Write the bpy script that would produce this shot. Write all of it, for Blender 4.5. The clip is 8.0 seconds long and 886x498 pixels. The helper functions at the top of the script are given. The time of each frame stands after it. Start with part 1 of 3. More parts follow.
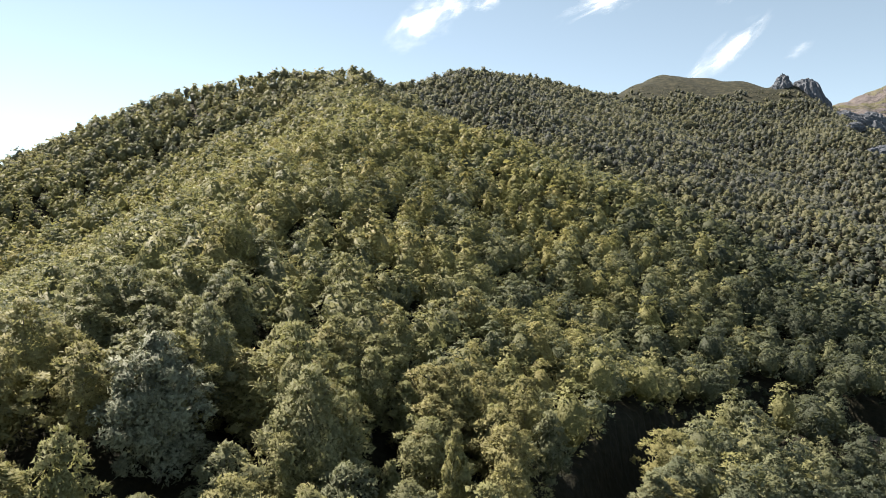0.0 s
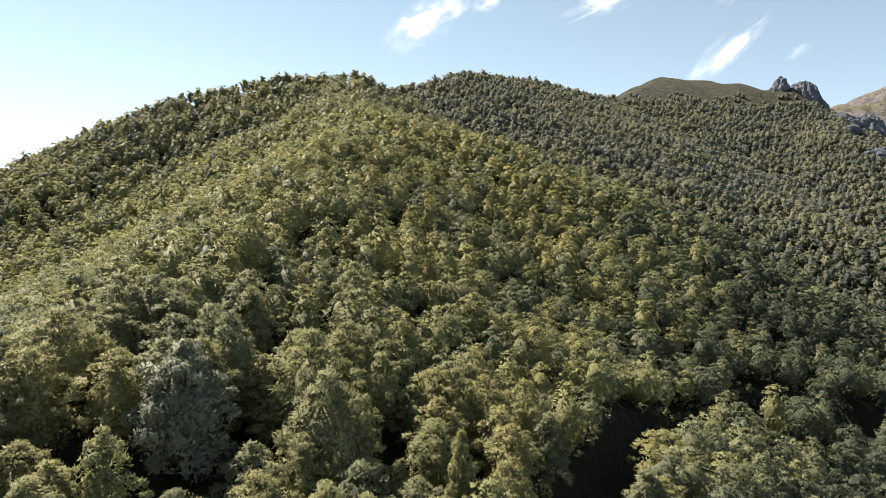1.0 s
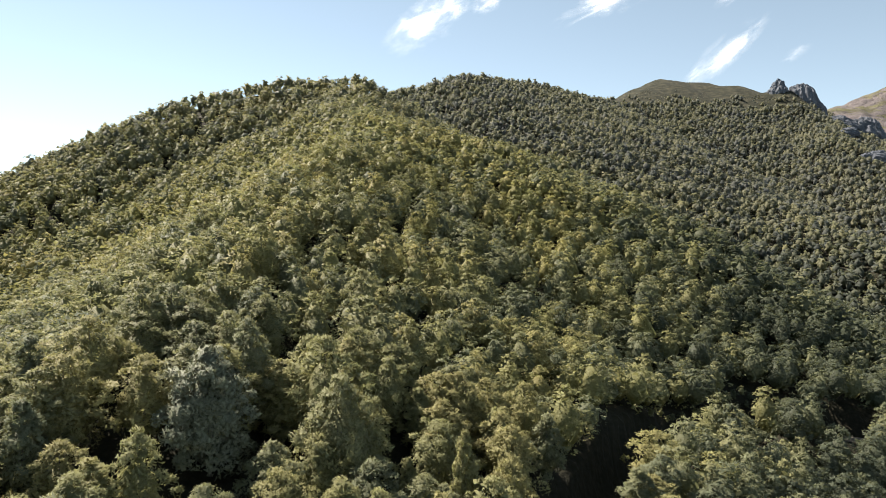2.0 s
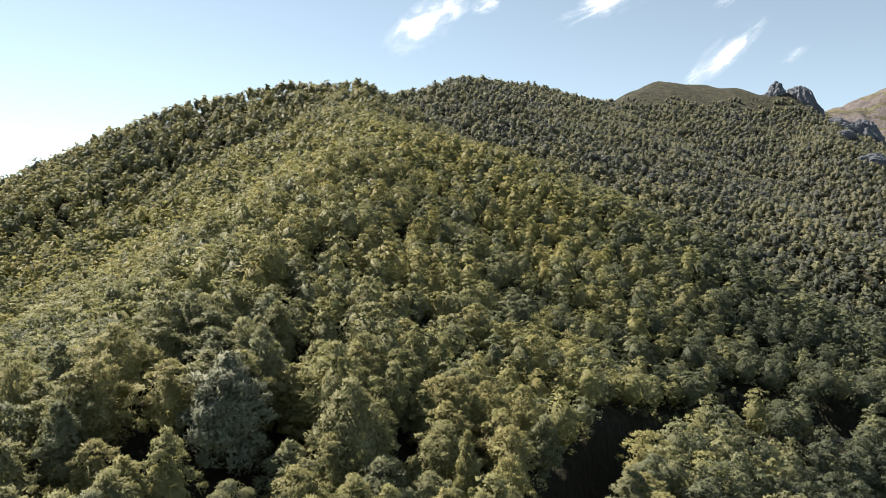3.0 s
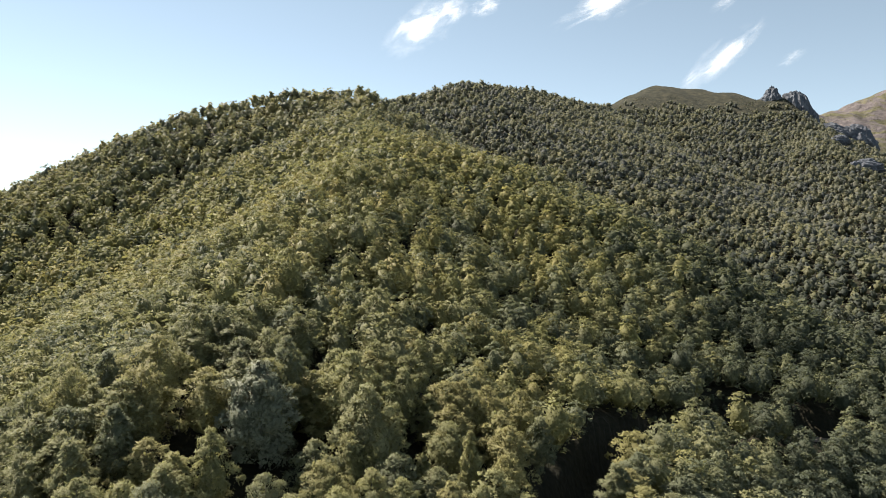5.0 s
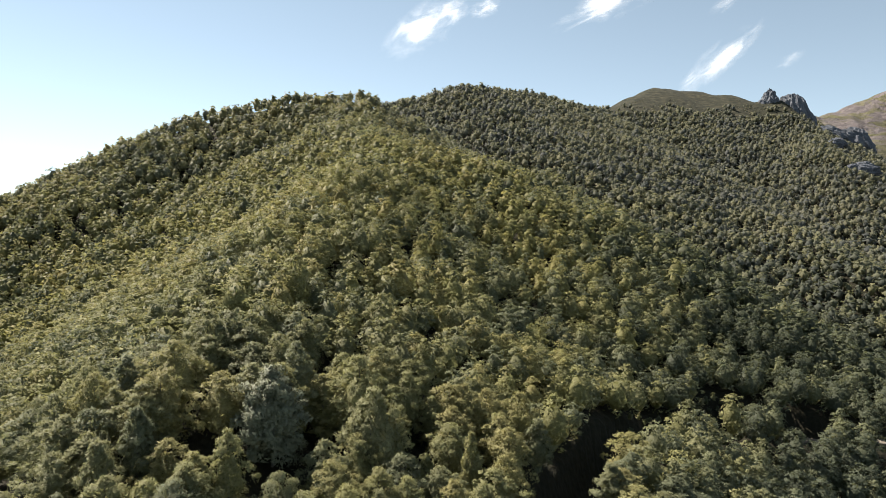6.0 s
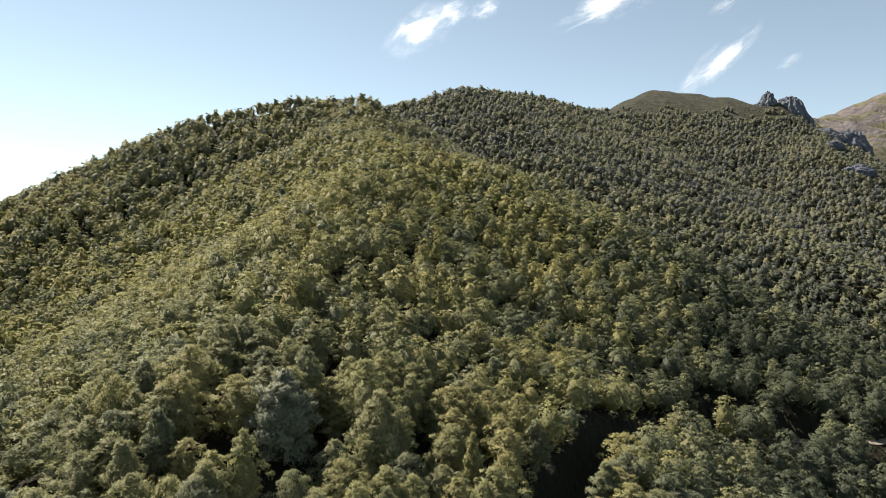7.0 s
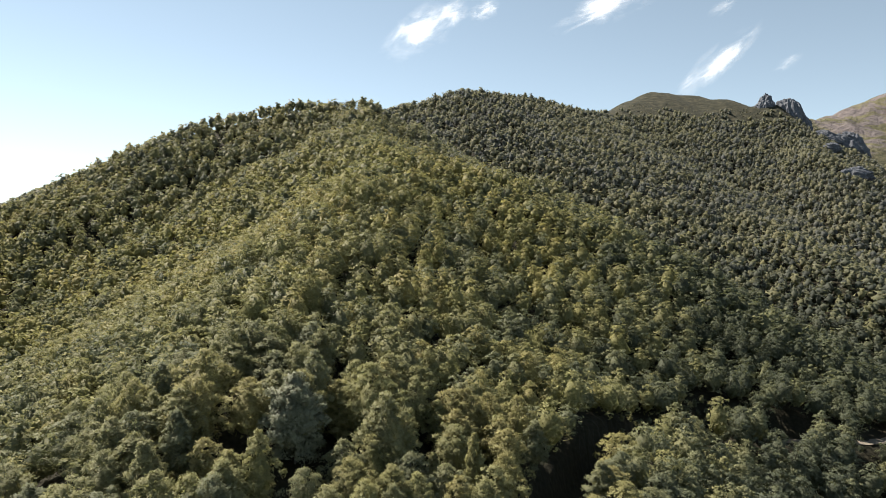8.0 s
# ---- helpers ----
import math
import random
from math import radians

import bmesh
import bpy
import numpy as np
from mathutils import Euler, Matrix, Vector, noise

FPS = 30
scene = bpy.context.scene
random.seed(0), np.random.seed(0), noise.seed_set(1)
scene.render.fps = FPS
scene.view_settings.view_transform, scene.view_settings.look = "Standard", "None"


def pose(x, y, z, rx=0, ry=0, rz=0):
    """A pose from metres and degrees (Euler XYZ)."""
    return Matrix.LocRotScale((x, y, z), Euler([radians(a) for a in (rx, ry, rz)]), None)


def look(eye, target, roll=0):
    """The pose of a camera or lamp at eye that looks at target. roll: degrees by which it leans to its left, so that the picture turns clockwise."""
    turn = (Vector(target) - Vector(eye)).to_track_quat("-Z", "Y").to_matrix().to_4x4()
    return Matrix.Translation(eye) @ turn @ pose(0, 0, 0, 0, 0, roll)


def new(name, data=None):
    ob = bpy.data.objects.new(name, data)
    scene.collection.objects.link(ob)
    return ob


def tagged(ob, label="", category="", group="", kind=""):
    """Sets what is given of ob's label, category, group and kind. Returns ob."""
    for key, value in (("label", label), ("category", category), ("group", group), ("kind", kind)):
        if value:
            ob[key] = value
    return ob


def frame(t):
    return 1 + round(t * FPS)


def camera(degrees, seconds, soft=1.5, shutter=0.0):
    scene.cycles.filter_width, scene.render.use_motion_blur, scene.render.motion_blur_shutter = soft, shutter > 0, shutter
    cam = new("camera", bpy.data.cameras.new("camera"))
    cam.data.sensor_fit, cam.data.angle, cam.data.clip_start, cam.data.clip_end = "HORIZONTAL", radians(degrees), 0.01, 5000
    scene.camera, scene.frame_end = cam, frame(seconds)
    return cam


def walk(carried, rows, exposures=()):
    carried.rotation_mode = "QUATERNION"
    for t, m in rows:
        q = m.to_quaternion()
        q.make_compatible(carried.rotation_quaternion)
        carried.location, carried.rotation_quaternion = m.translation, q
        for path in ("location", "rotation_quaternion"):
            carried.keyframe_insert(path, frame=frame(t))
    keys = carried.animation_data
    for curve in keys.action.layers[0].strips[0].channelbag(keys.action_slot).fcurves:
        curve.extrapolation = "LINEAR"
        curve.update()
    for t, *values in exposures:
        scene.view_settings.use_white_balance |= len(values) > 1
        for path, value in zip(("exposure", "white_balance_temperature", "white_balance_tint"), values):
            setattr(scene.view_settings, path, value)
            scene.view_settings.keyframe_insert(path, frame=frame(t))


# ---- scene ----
# camera: a drone that backs away from the hillside and climbs
cam = camera(70.0, 8.0, soft=0.85)
METRES, EYE, TILT, LEAN, TURN = 25.0, 50.0, -2.0, 0.0, 0.0
ROWS = [
    (0.0, 0.0, 0.0, 0.0, -0.0, 0.0, 0.0),
    (0.5, -0.0172, -0.1014, 0.0306, -0.036, 0.021, -0.02),
    (1.0, -0.033, -0.2042, 0.0599, -0.067, 0.031, -0.04),
    (1.5, -0.0481, -0.3078, 0.0896, -0.103, 0.041, -0.07),
    (3.0, -0.0898, -0.6215, 0.1812, -0.212, 0.041, -0.18),
    (3.5, -0.1018, -0.726, 0.2116, -0.248, 0.046, -0.22),
    (4.0, -0.1132, -0.8313, 0.2413, -0.289, 0.057, -0.26),
    (4.5, -0.1254, -0.9347, 0.2699, -0.325, 0.057, -0.28),
    (6.0, -0.1609, -1.2353, 0.3598, -0.429, 0.093, -0.41),
    (6.5, -0.1749, -1.3371, 0.3899, -0.455, 0.098, -0.43),
    (7.0, -0.1878, -1.4407, 0.4204, -0.486, 0.114, -0.48),
    (7.5, -0.2008, -1.5429, 0.4505, -0.517, 0.114, -0.51),
    (8.0, -0.2147, -1.6458, 0.4797, -0.548, 0.119, -0.54),
]
walk(cam, [(t, pose(0, 0, EYE, TILT, LEAN, TURN) @ pose(METRES * x, METRES * y, METRES * z, 90 + pitch, roll, yaw)) for t, x, y, z, yaw, pitch, roll in ROWS],
     exposures=[(0.0, 2.12), (8.0, 1.88)])

# ---- light: clear late-summer sky, sun high on the left and ahead ----
SUN_AZ, SUN_EL = -48.0, 50.0  # degrees from straight ahead (right is plus), degrees above the horizon
to_sun = Vector((math.sin(radians(SUN_AZ)) * math.cos(radians(SUN_EL)), math.cos(radians(SUN_AZ)) * math.cos(radians(SUN_EL)), math.sin(radians(SUN_EL))))
world = bpy.data.worlds.new("world")
scene.world = world
world.use_nodes = True
wn = world.node_tree.nodes
sky = wn.new("ShaderNodeTexSky")
sky.sky_type, sky.sun_disc = "NISHITA", False
sky.sun_elevation, sky.sun_rotation = radians(SUN_EL), radians(SUN_AZ)
sky.altitude, sky.air_density, sky.dust_density, sky.ozone_density = 1600, 0.9, 0.0, 1.0
wn["Background"].inputs["Strength"].default_value = 0.0415
pale = wn.new("ShaderNodeHueSaturation")
pale.inputs["Hue"].default_value, pale.inputs["Saturation"].default_value = 0.478, 0.64
world.node_tree.links.new(sky.outputs["Color"], pale.inputs["Color"])
world.node_tree.links.new(pale.outputs["Color"], wn["Background"].inputs["Color"])
sun = new("sun", bpy.data.lights.new("sun", "SUN"))
sun.data.energy, sun.data.angle, sun.data.color = 3.5, radians(0.53), (1.0, 0.895, 0.775)
sun.matrix_world = look(to_sun * 300, (0, 0, 0))

# ---- materials ----


class Mat:
    """A small writer of node materials."""

    def __init__(self, name):
        self.mat = bpy.data.materials.new(name)
        self.mat.use_nodes = True
        self.tree = self.mat.node_tree
        self.tree.nodes.clear()
        self.out = self.add("ShaderNodeOutputMaterial")

    def add(self, kind, operation=None, use_clamp=None, attribute_name=None):
        n = self.tree.nodes.new(kind)
        if operation:
            n.operation = operation
        if use_clamp:
            n.use_clamp = True
        if attribute_name:
            n.attribute_name = attribute_name
        return n

    def link(self, a, b):
        self.tree.links.new(a, b)

    def noise(self, scale, detail=4.0, rough=0.55, coords=None, distort=0.0):
        n = self.add("ShaderNodeTexNoise")
        n.inputs["Scale"].default_value, n.inputs["Detail"].default_value = scale, detail
        n.inputs["Roughness"].default_value, n.inputs["Distortion"].default_value = rough, distort
        self.link(coords if coords else self.place(), n.inputs["Vector"])
        return n.outputs["Fac"]

    def place(self):
        return self.add("ShaderNodeNewGeometry").outputs["Position"]

    def ramp(self, fac, *stops):
        n = self.add("ShaderNodeValToRGB")
        e = n.color_ramp.elements
        while len(e) < len(stops):
            e.new(0.5)
        for el, (at, col) in zip(e, stops):
            el.position = at
            el.color = (*col, 1) if not isinstance(col, float) else (col, col, col, 1)
        self.link(fac, n.inputs["Fac"])
        return n.outputs["Color"]

    def math(self, op, a, b=0.0, clamp=False):
        n = self.add("ShaderNodeMath", operation=op, use_clamp=clamp)
        for socket, v in zip(n.inputs, (a, b)):
            if isinstance(v, (int, float)):
                socket.default_value = v
            else:
                self.link(v, socket)
        return n.outputs["Value"]

    def mix(self, fac, a, b, blend="MIX"):
        n = self.add("ShaderNodeMix")
        n.data_type, n.blend_type = "RGBA", blend
        for socket, v in zip((n.inputs["Factor"], n.inputs[6], n.inputs[7]), (fac, a, b)):
            if isinstance(v, (int, float)):
                socket.default_value = v
            elif isinstance(v, tuple):
                socket.default_value = (*v, 1)
            else:
                self.link(v, socket)
        return n.outputs[2]

    def surface(self, colour, rough=0.8, spec=0.3, bump=None, strength=0.5, distance=0.1):
        p = self.add("ShaderNodeBsdfPrincipled")
        for socket, v in ((p.inputs["Base Color"], colour), (p.inputs["Roughness"], rough)):
            if isinstance(v, float):
                socket.default_value = v
            elif isinstance(v, tuple):
                socket.default_value = (*v, 1)
            else:
                self.link(v, socket)
        p.inputs["Specular IOR Level"].default_value = spec
        if bump is not None:
            b = self.add("ShaderNodeBump")
            b.inputs["Strength"].default_value, b.inputs["Distance"].default_value = strength, distance
            self.link(bump, b.inputs["Height"])
            self.link(b.outputs["Normal"], p.inputs["Normal"])
        return p


def foliage(name, single, leaflet, gaps, stir, silver=False, gloss=0.25, thin=0.24, sappy=0.0):
    """Leaves: the tone changes from tree to tree, from stand to stand and from leaf to leaf; thin leaves let light through.
    leaflet: size of the single leaves in a spray; gaps: share of a spray that is open between them; stir: how far they turn."""
    m = Mat(name)
    if single:
        tone = m.add("ShaderNodeObjectInfo").outputs["Random"]
    else:
        tone = m.add("ShaderNodeAttribute", attribute_name="tone").outputs["Fac"]
    leaf = m.add("ShaderNodeAttribute", attribute_name="leaf").outputs["Fac"]
    stand = m.noise(0.013, 3.0)
    v = m.math("ADD", m.math("ADD", m.math("MULTIPLY", tone, 0.85), -0.125), m.math("MULTIPLY", m.math("SUBTRACT", stand, 0.5), 1.05))
    xyz = m.add("ShaderNodeSeparateXYZ")
    m.link(m.place(), xyz.inputs[0])
    # leaves on the right slope are greener, and darkened to paint in its shade
    right_shade = m.math("MULTIPLY", m.math("MULTIPLY", m.math("SUBTRACT", xyz.outputs["X"], m.math("MULTIPLY", xyz.outputs["Y"], 0.2)), 0.016, True),
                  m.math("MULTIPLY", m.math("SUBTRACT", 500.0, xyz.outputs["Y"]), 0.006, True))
    v = m.math("SUBTRACT", m.math("ADD", v, 0.29 + sappy), m.math("MULTIPLY", right_shade, 0.7))
    if silver:
        col = m.ramp(v, (0.0, (0.140, 0.152, 0.104)), (1.0, (0.170, 0.182, 0.122)))
    else:
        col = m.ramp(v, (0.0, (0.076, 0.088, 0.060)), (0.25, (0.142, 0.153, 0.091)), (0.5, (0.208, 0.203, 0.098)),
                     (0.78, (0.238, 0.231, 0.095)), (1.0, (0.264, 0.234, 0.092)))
        # haze painted into the leaves, greyer and bluer towards the back hills
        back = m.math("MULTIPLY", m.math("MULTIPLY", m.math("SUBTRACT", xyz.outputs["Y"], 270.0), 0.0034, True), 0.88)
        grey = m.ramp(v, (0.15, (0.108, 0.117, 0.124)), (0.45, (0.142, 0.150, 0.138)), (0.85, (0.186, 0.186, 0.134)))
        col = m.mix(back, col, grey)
        # a grey-green tint is mixed in towards the near slope
        near_grey = m.math("MULTIPLY", m.math("MULTIPLY", m.math("SUBTRACT", 190.0, xyz.outputs["Y"]), 0.009, True), 0.24)
        col = m.mix(near_grey, col, (0.146, 0.168, 0.126))
    # single leaves: each has its own shade and faces its own way
    cells = m.add("ShaderNodeTexVoronoi")
    cells.inputs["Scale"].default_value = 1.0 / leaflet
    m.link(m.place(), cells.inputs["Vector"])
    each = m.add("ShaderNodeSeparateXYZ")
    m.link(cells.outputs["Color"], each.inputs[0])
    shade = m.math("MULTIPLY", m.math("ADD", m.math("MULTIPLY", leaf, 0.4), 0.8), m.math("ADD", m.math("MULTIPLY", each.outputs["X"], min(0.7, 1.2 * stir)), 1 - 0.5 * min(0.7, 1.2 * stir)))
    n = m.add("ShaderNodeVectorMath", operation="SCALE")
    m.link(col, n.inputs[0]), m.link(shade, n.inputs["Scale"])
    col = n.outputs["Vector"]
    turn = m.add("ShaderNodeVectorMath", operation="MULTIPLY_ADD")
    turn.inputs[1].default_value, turn.inputs[2].default_value = (2 * stir, 2 * stir, 2 * stir), (-stir, -stir, -stir)
    m.link(cells.outputs["Color"], turn.inputs[0])
    way = m.add("ShaderNodeVectorMath", operation="ADD")
    m.link(m.add("ShaderNodeNewGeometry").outputs["Normal"], way.inputs[0]), m.link(turn.outputs[0], way.inputs[1])
    norm = m.add("ShaderNodeVectorMath", operation="NORMALIZE")
    m.link(way.outputs[0], norm.inputs[0])
    p = m.surface(col, 0.55, gloss)
    t = m.add("ShaderNodeBsdfTranslucent")
    m.link(norm.outputs[0], p.inputs["Normal"]), m.link(norm.outputs[0], t.inputs["Normal"])
    m.link(m.mix(0.25, col, (0.27, 0.29, 0.08)), t.inputs["Color"])
    s = m.add("ShaderNodeMixShader")
    s.inputs["Fac"].default_value = thin
    m.link(p.outputs[0], s.inputs[1]), m.link(t.outputs[0], s.inputs[2])
    if gaps:
        g, o = m.add("ShaderNodeBsdfTransparent"), m.add("ShaderNodeMixShader")
        m.link(m.math("GREATER_THAN", each.outputs["Z"], gaps), o.inputs["Fac"])
        m.link(g.outputs[0], o.inputs[1]), m.link(s.outputs[0], o.inputs[2])
        s = o
    m.link(s.outputs[0], m.out.inputs["Surface"])
    return m.mat


def bark():
    m = Mat("bark")
    g = m.noise(6.0, 6.0, 0.65)
    col = m.ramp(g, (0.3, (0.055, 0.048, 0.040)), (0.7, (0.170, 0.160, 0.140)))
    m.link(m.surface(col, 0.85, 0.2, g, 0.6, 0.03).outputs[0], m.out.inputs["Surface"])
    return m.mat


def ground_cover():
    """Leaf litter under the woods; heath and dry grass with rock on the open tops."""
    m = Mat("ground_cover")
    xyz = m.add("ShaderNodeSeparateXYZ")
    m.link(m.place(), xyz.inputs[0])
    mid, fine = m.noise(0.06, 5.0), m.noise(0.9, 5.0)
    # litter is near black, with the shade under the trees put into it
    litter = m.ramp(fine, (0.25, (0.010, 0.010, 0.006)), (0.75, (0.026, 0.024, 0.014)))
    heath = m.ramp(m.noise(0.11, 7.0, 0.68), (0.32, (0.013, 0.015, 0.010)), (0.5, (0.029, 0.030, 0.019)), (0.68, (0.062, 0.056, 0.036)))
    grass = m.ramp(mid, (0.3, (0.082, 0.082, 0.044)), (0.7, (0.128, 0.118, 0.068)))
    rock = m.ramp(m.noise(0.05, 8.0, 0.65), (0.3, (0.080, 0.072, 0.074)), (0.7, (0.160, 0.138, 0.134)))
    high = m.math("ADD", xyz.outputs["Z"], m.math("MULTIPLY", m.math("SUBTRACT", mid, 0.5), 60.0))
    open_top = m.math("MULTIPLY", m.math("SUBTRACT", high, 195.0), 0.03, True)
    far = m.math("MULTIPLY", m.math("SUBTRACT", xyz.outputs["Y"], 1350.0), 0.006, True)
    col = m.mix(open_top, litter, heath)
    patch = m.ramp(m.noise(0.011, 7.0, 0.66, None, 1.2), (0.46, 0.0), (0.54, 1.0))
    col = m.mix(far, col, m.mix(patch, grass, rock))
    b = m.math("ADD", m.math("ADD", fine, m.math("MULTIPLY", mid, 6.0)), m.math("MULTIPLY", m.math("MULTIPLY", m.noise(0.012, 8.0, 0.65), far), 130.0))
    m.link(m.surface(col, 0.95, 0.15, b, 0.7, 0.6).outputs[0], m.out.inputs["Surface"])
    return m.mat


def limestone():
    m = Mat("limestone")
    a, b = m.noise(0.07, 7.0, 0.62), m.noise(0.6, 6.0, 0.6)
    # darker and bluer than bare stone: skylit shade is put into the colour
    col = m.mix(0.4, m.ramp(a, (0.3, (0.066, 0.075, 0.095)), (0.7, (0.124, 0.136, 0.156))), m.ramp(b, (0.3, (0.076, 0.084, 0.099)), (0.7, (0.142, 0.150, 0.163))))
    m.link(m.surface(col, 0.9, 0.2, m.math("ADD", a, m.math("MULTIPLY", b, 0.3)), 0.9, 2.5).outputs[0], m.out.inputs["Surface"])
    return m.mat


def gravel():
    m = Mat("gravel")
    a, b = m.noise(0.5, 5.0), m.noise(9.0, 4.0)
    col = m.mix(0.5, m.ramp(a, (0.3, (0.120, 0.100, 0.078)), (0.7, (0.210, 0.185, 0.148))), m.ramp(b, (0.3, (0.100, 0.088, 0.070)), (0.7, (0.210, 0.190, 0.160))))
    m.link(m.surface(col, 0.95, 0.15, b, 0.5, 0.04).outputs[0], m.out.inputs["Surface"])
    return m.mat


def vapour(thick, seed, stretch):
    """A thin cloud: white droplets with gaps, fraying towards its rim."""
    m = Mat("cloud_vapour")
    co = m.add("ShaderNodeTexCoord").outputs["Object"]
    mp = m.add("ShaderNodeMapping")
    mp.inputs["Scale"].default_value = (1.0, stretch, 1.0)
    mp.inputs["Location"].default_value = (seed, seed * 0.7, 0)
    m.link(co, mp.inputs["Vector"])
    n = m.noise(1.7, 6.0, 0.58, mp.outputs["Vector"], 0.5)
    rim = m.add("ShaderNodeVectorMath", operation="LENGTH")
    m.link(co, rim.inputs[0])
    fade = m.math("SUBTRACT", 1.0, rim.outputs["Value"], True)
    dens = m.math("ADD", m.math("MULTIPLY", fade, 1.5), m.math("MULTIPLY", m.math("SUBTRACT", n, 0.64), 2.4))
    dens = m.math("MULTIPLY", dens, m.math("MULTIPLY", fade, 3.0, True))
    a = m.math("MULTIPLY", m.ramp(m.math("MULTIPLY", dens, 0.72), (0.0, 0.0), (0.3, 0.08), (0.65, 0.45), (1.0, 0.95)), thick)
    d, t, g = m.add("ShaderNodeBsdfDiffuse"), m.add("ShaderNodeBsdfTranslucent"), m.add("ShaderNodeBsdfTransparent")
    for s in (d, t):
        s.inputs["Color"].default_value = (0.95, 0.95, 0.95, 1)
    w, mix = m.add("ShaderNodeMixShader"), m.add("ShaderNodeMixShader")
    w.inputs["Fac"].default_value = 0.85  # the sun stands behind the cloud
    m.link(d.outputs[0], w.inputs[1]), m.link(t.outputs[0], w.inputs[2])
    m.link(a, mix.inputs["Fac"]), m.link(g.outputs[0], mix.inputs[1]), m.link(w.outputs[0], mix.inputs[2])
    m.link(mix.outputs[0], m.out.inputs["Surface"])
    return m.mat


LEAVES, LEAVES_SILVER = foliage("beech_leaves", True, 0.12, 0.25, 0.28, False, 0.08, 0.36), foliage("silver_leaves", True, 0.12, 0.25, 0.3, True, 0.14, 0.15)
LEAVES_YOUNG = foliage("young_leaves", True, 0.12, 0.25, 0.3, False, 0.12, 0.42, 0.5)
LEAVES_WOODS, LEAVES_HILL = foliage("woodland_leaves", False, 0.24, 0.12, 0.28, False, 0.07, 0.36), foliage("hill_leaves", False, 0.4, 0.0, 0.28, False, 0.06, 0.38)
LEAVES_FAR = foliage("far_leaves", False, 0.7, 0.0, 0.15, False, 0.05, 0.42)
BARK, GROUND, STONE, GRAVEL = bark(), ground_cover(), limestone(), gravel()

# ---- the lie of the land ----
# each ridge: its crest in plan with heights, the fall per metre to the left and right of it, how round its back is
RIDGES = {
    "main_spur": ([(-68, 452, 151), (-58, 375, 125), (-32, 290, 99), (-44, 165, 61), (-43, 117, 47), (-43, 75, 35), (-50, 40, 22), (-58, -40, 8)], 0.57, 0.58, 10),
    "main_rib": ([(-68, 452, 147), (0, 400, 110), (52, 350, 90), (105, 268, 49), (157, 245, 14), (230, 225, -20)], 0.73, 0.80, 10),
    "flank_rib": ([(-32, 330, 109), (21, 304, 91), (67, 281, 68), (85, 215, 23)], 0.58, 0.58, 8),
    "main_shoulder": ([(-420, 330, 20), (-300, 370, 66), (-225, 398, 97), (-170, 425, 137), (-110, 448, 155), (-68, 452, 157)], 0.41, 0.70, 10),
    "back_ridge": ([(-420, 700, 115), (-150, 680, 160), (-36, 690, 202), (26, 756, 231), (110, 830, 238), (242, 930, 236), (280, 975, 255), (326, 1025, 281), (370, 1075, 305), (411, 1120, 313)], 0.51, 0.53, 14),
    "crag_ridge": ([(411, 1120, 313), (480, 1040, 288), (530, 985, 258), (566, 905, 200), (585, 800, 145), (605, 700, 98), (640, 560, 28)], 0.95, 0.53, 14),
    "back_spur": ([(130, 830, 225), (206, 713, 163), (271, 670, 129), (285, 590, 90), (287, 490, 58), (290, 410, 35), (300, 330, 7)], 0.49, 0.60, 10),
    "crag_spur": ([(530, 975, 270), (531, 902, 208), (470, 760, 160), (400, 600, 84), (380, 520, 43)], 0.66, 0.39, 12),
    "road_spur": ([(-10, -60, 6), (18, 30, 10), (31, 80, 10), (43, 100, 8), (65, 130, -4), (93, 154, -13), (126, 166, -7), (200, 195, -18), (300, 220, -36)], 0.30, 0.73, 5),
    "far_range": ([(300, 2300, 250), (800, 1900, 350), (950, 1860, 388), (1068, 1835, 404), (1130, 1800, 400), (1250, 1870, 416), (1310, 1910, 440), (1390, 1960, 480), (1750, 2100, 620), (2300, 2200, 800)], 0.45, 0.46, 25),
}
VALLEY = -42.0
FLOOR = 4.0  # how far the forest floor lies below the ridges named above
ROAD = [(4, 40, 9), (20, 80, 7), (35, 107, 4), (57, 136, 0), (86, 158, -3), (113, 162, -5), (139, 164, -6), (205, 203, -12), (280, 230, -30)]


def along(line, x, y):
    """For points x, y: the distance to a line in plan (plus on its left) and the line's height there."""
    best, dist, high = np.full(x.shape, 1e18), np.zeros(x.shape), np.zeros(x.shape)
    for (x0, y0, z0), (x1, y1, z1) in zip(line[:-1], line[1:]):
        ex, ey = x1 - x0, y1 - y0
        s = np.clip(((x - x0) * ex + (y - y0) * ey) / (ex * ex + ey * ey), 0, 1)
        q = (x - x0 - s * ex) ** 2 + (y - y0 - s * ey) ** 2
        near = q < best
        side = np.where(ex * (y - y0) - ey * (x - x0) >= 0, 1.0, -1.0)
        best, dist, high = np.where(near, q, best), np.where(near, side * np.sqrt(q), dist), np.where(near, z0 + s * (z1 - z0), high)
    return dist, high


def waves(x, y, size, seed):
    """Smooth uneven ground, about -1 to 1, made of a few crossing swells."""
    rng, total = np.random.default_rng(seed), np.zeros(x.shape)
    for k in range(9):
        a, ph, f = rng.uniform(0, 6.283), rng.uniform(0, 6.283), 6.283 / (size * rng.uniform(0.5, 1.6))
        total += np.sin((x * math.cos(a) + y * math.sin(a)) * f + ph + 0.8 * np.sin((y * math.cos(a) - x * math.sin(a)) * f * 0.6 + ph))
    return total / 5.0


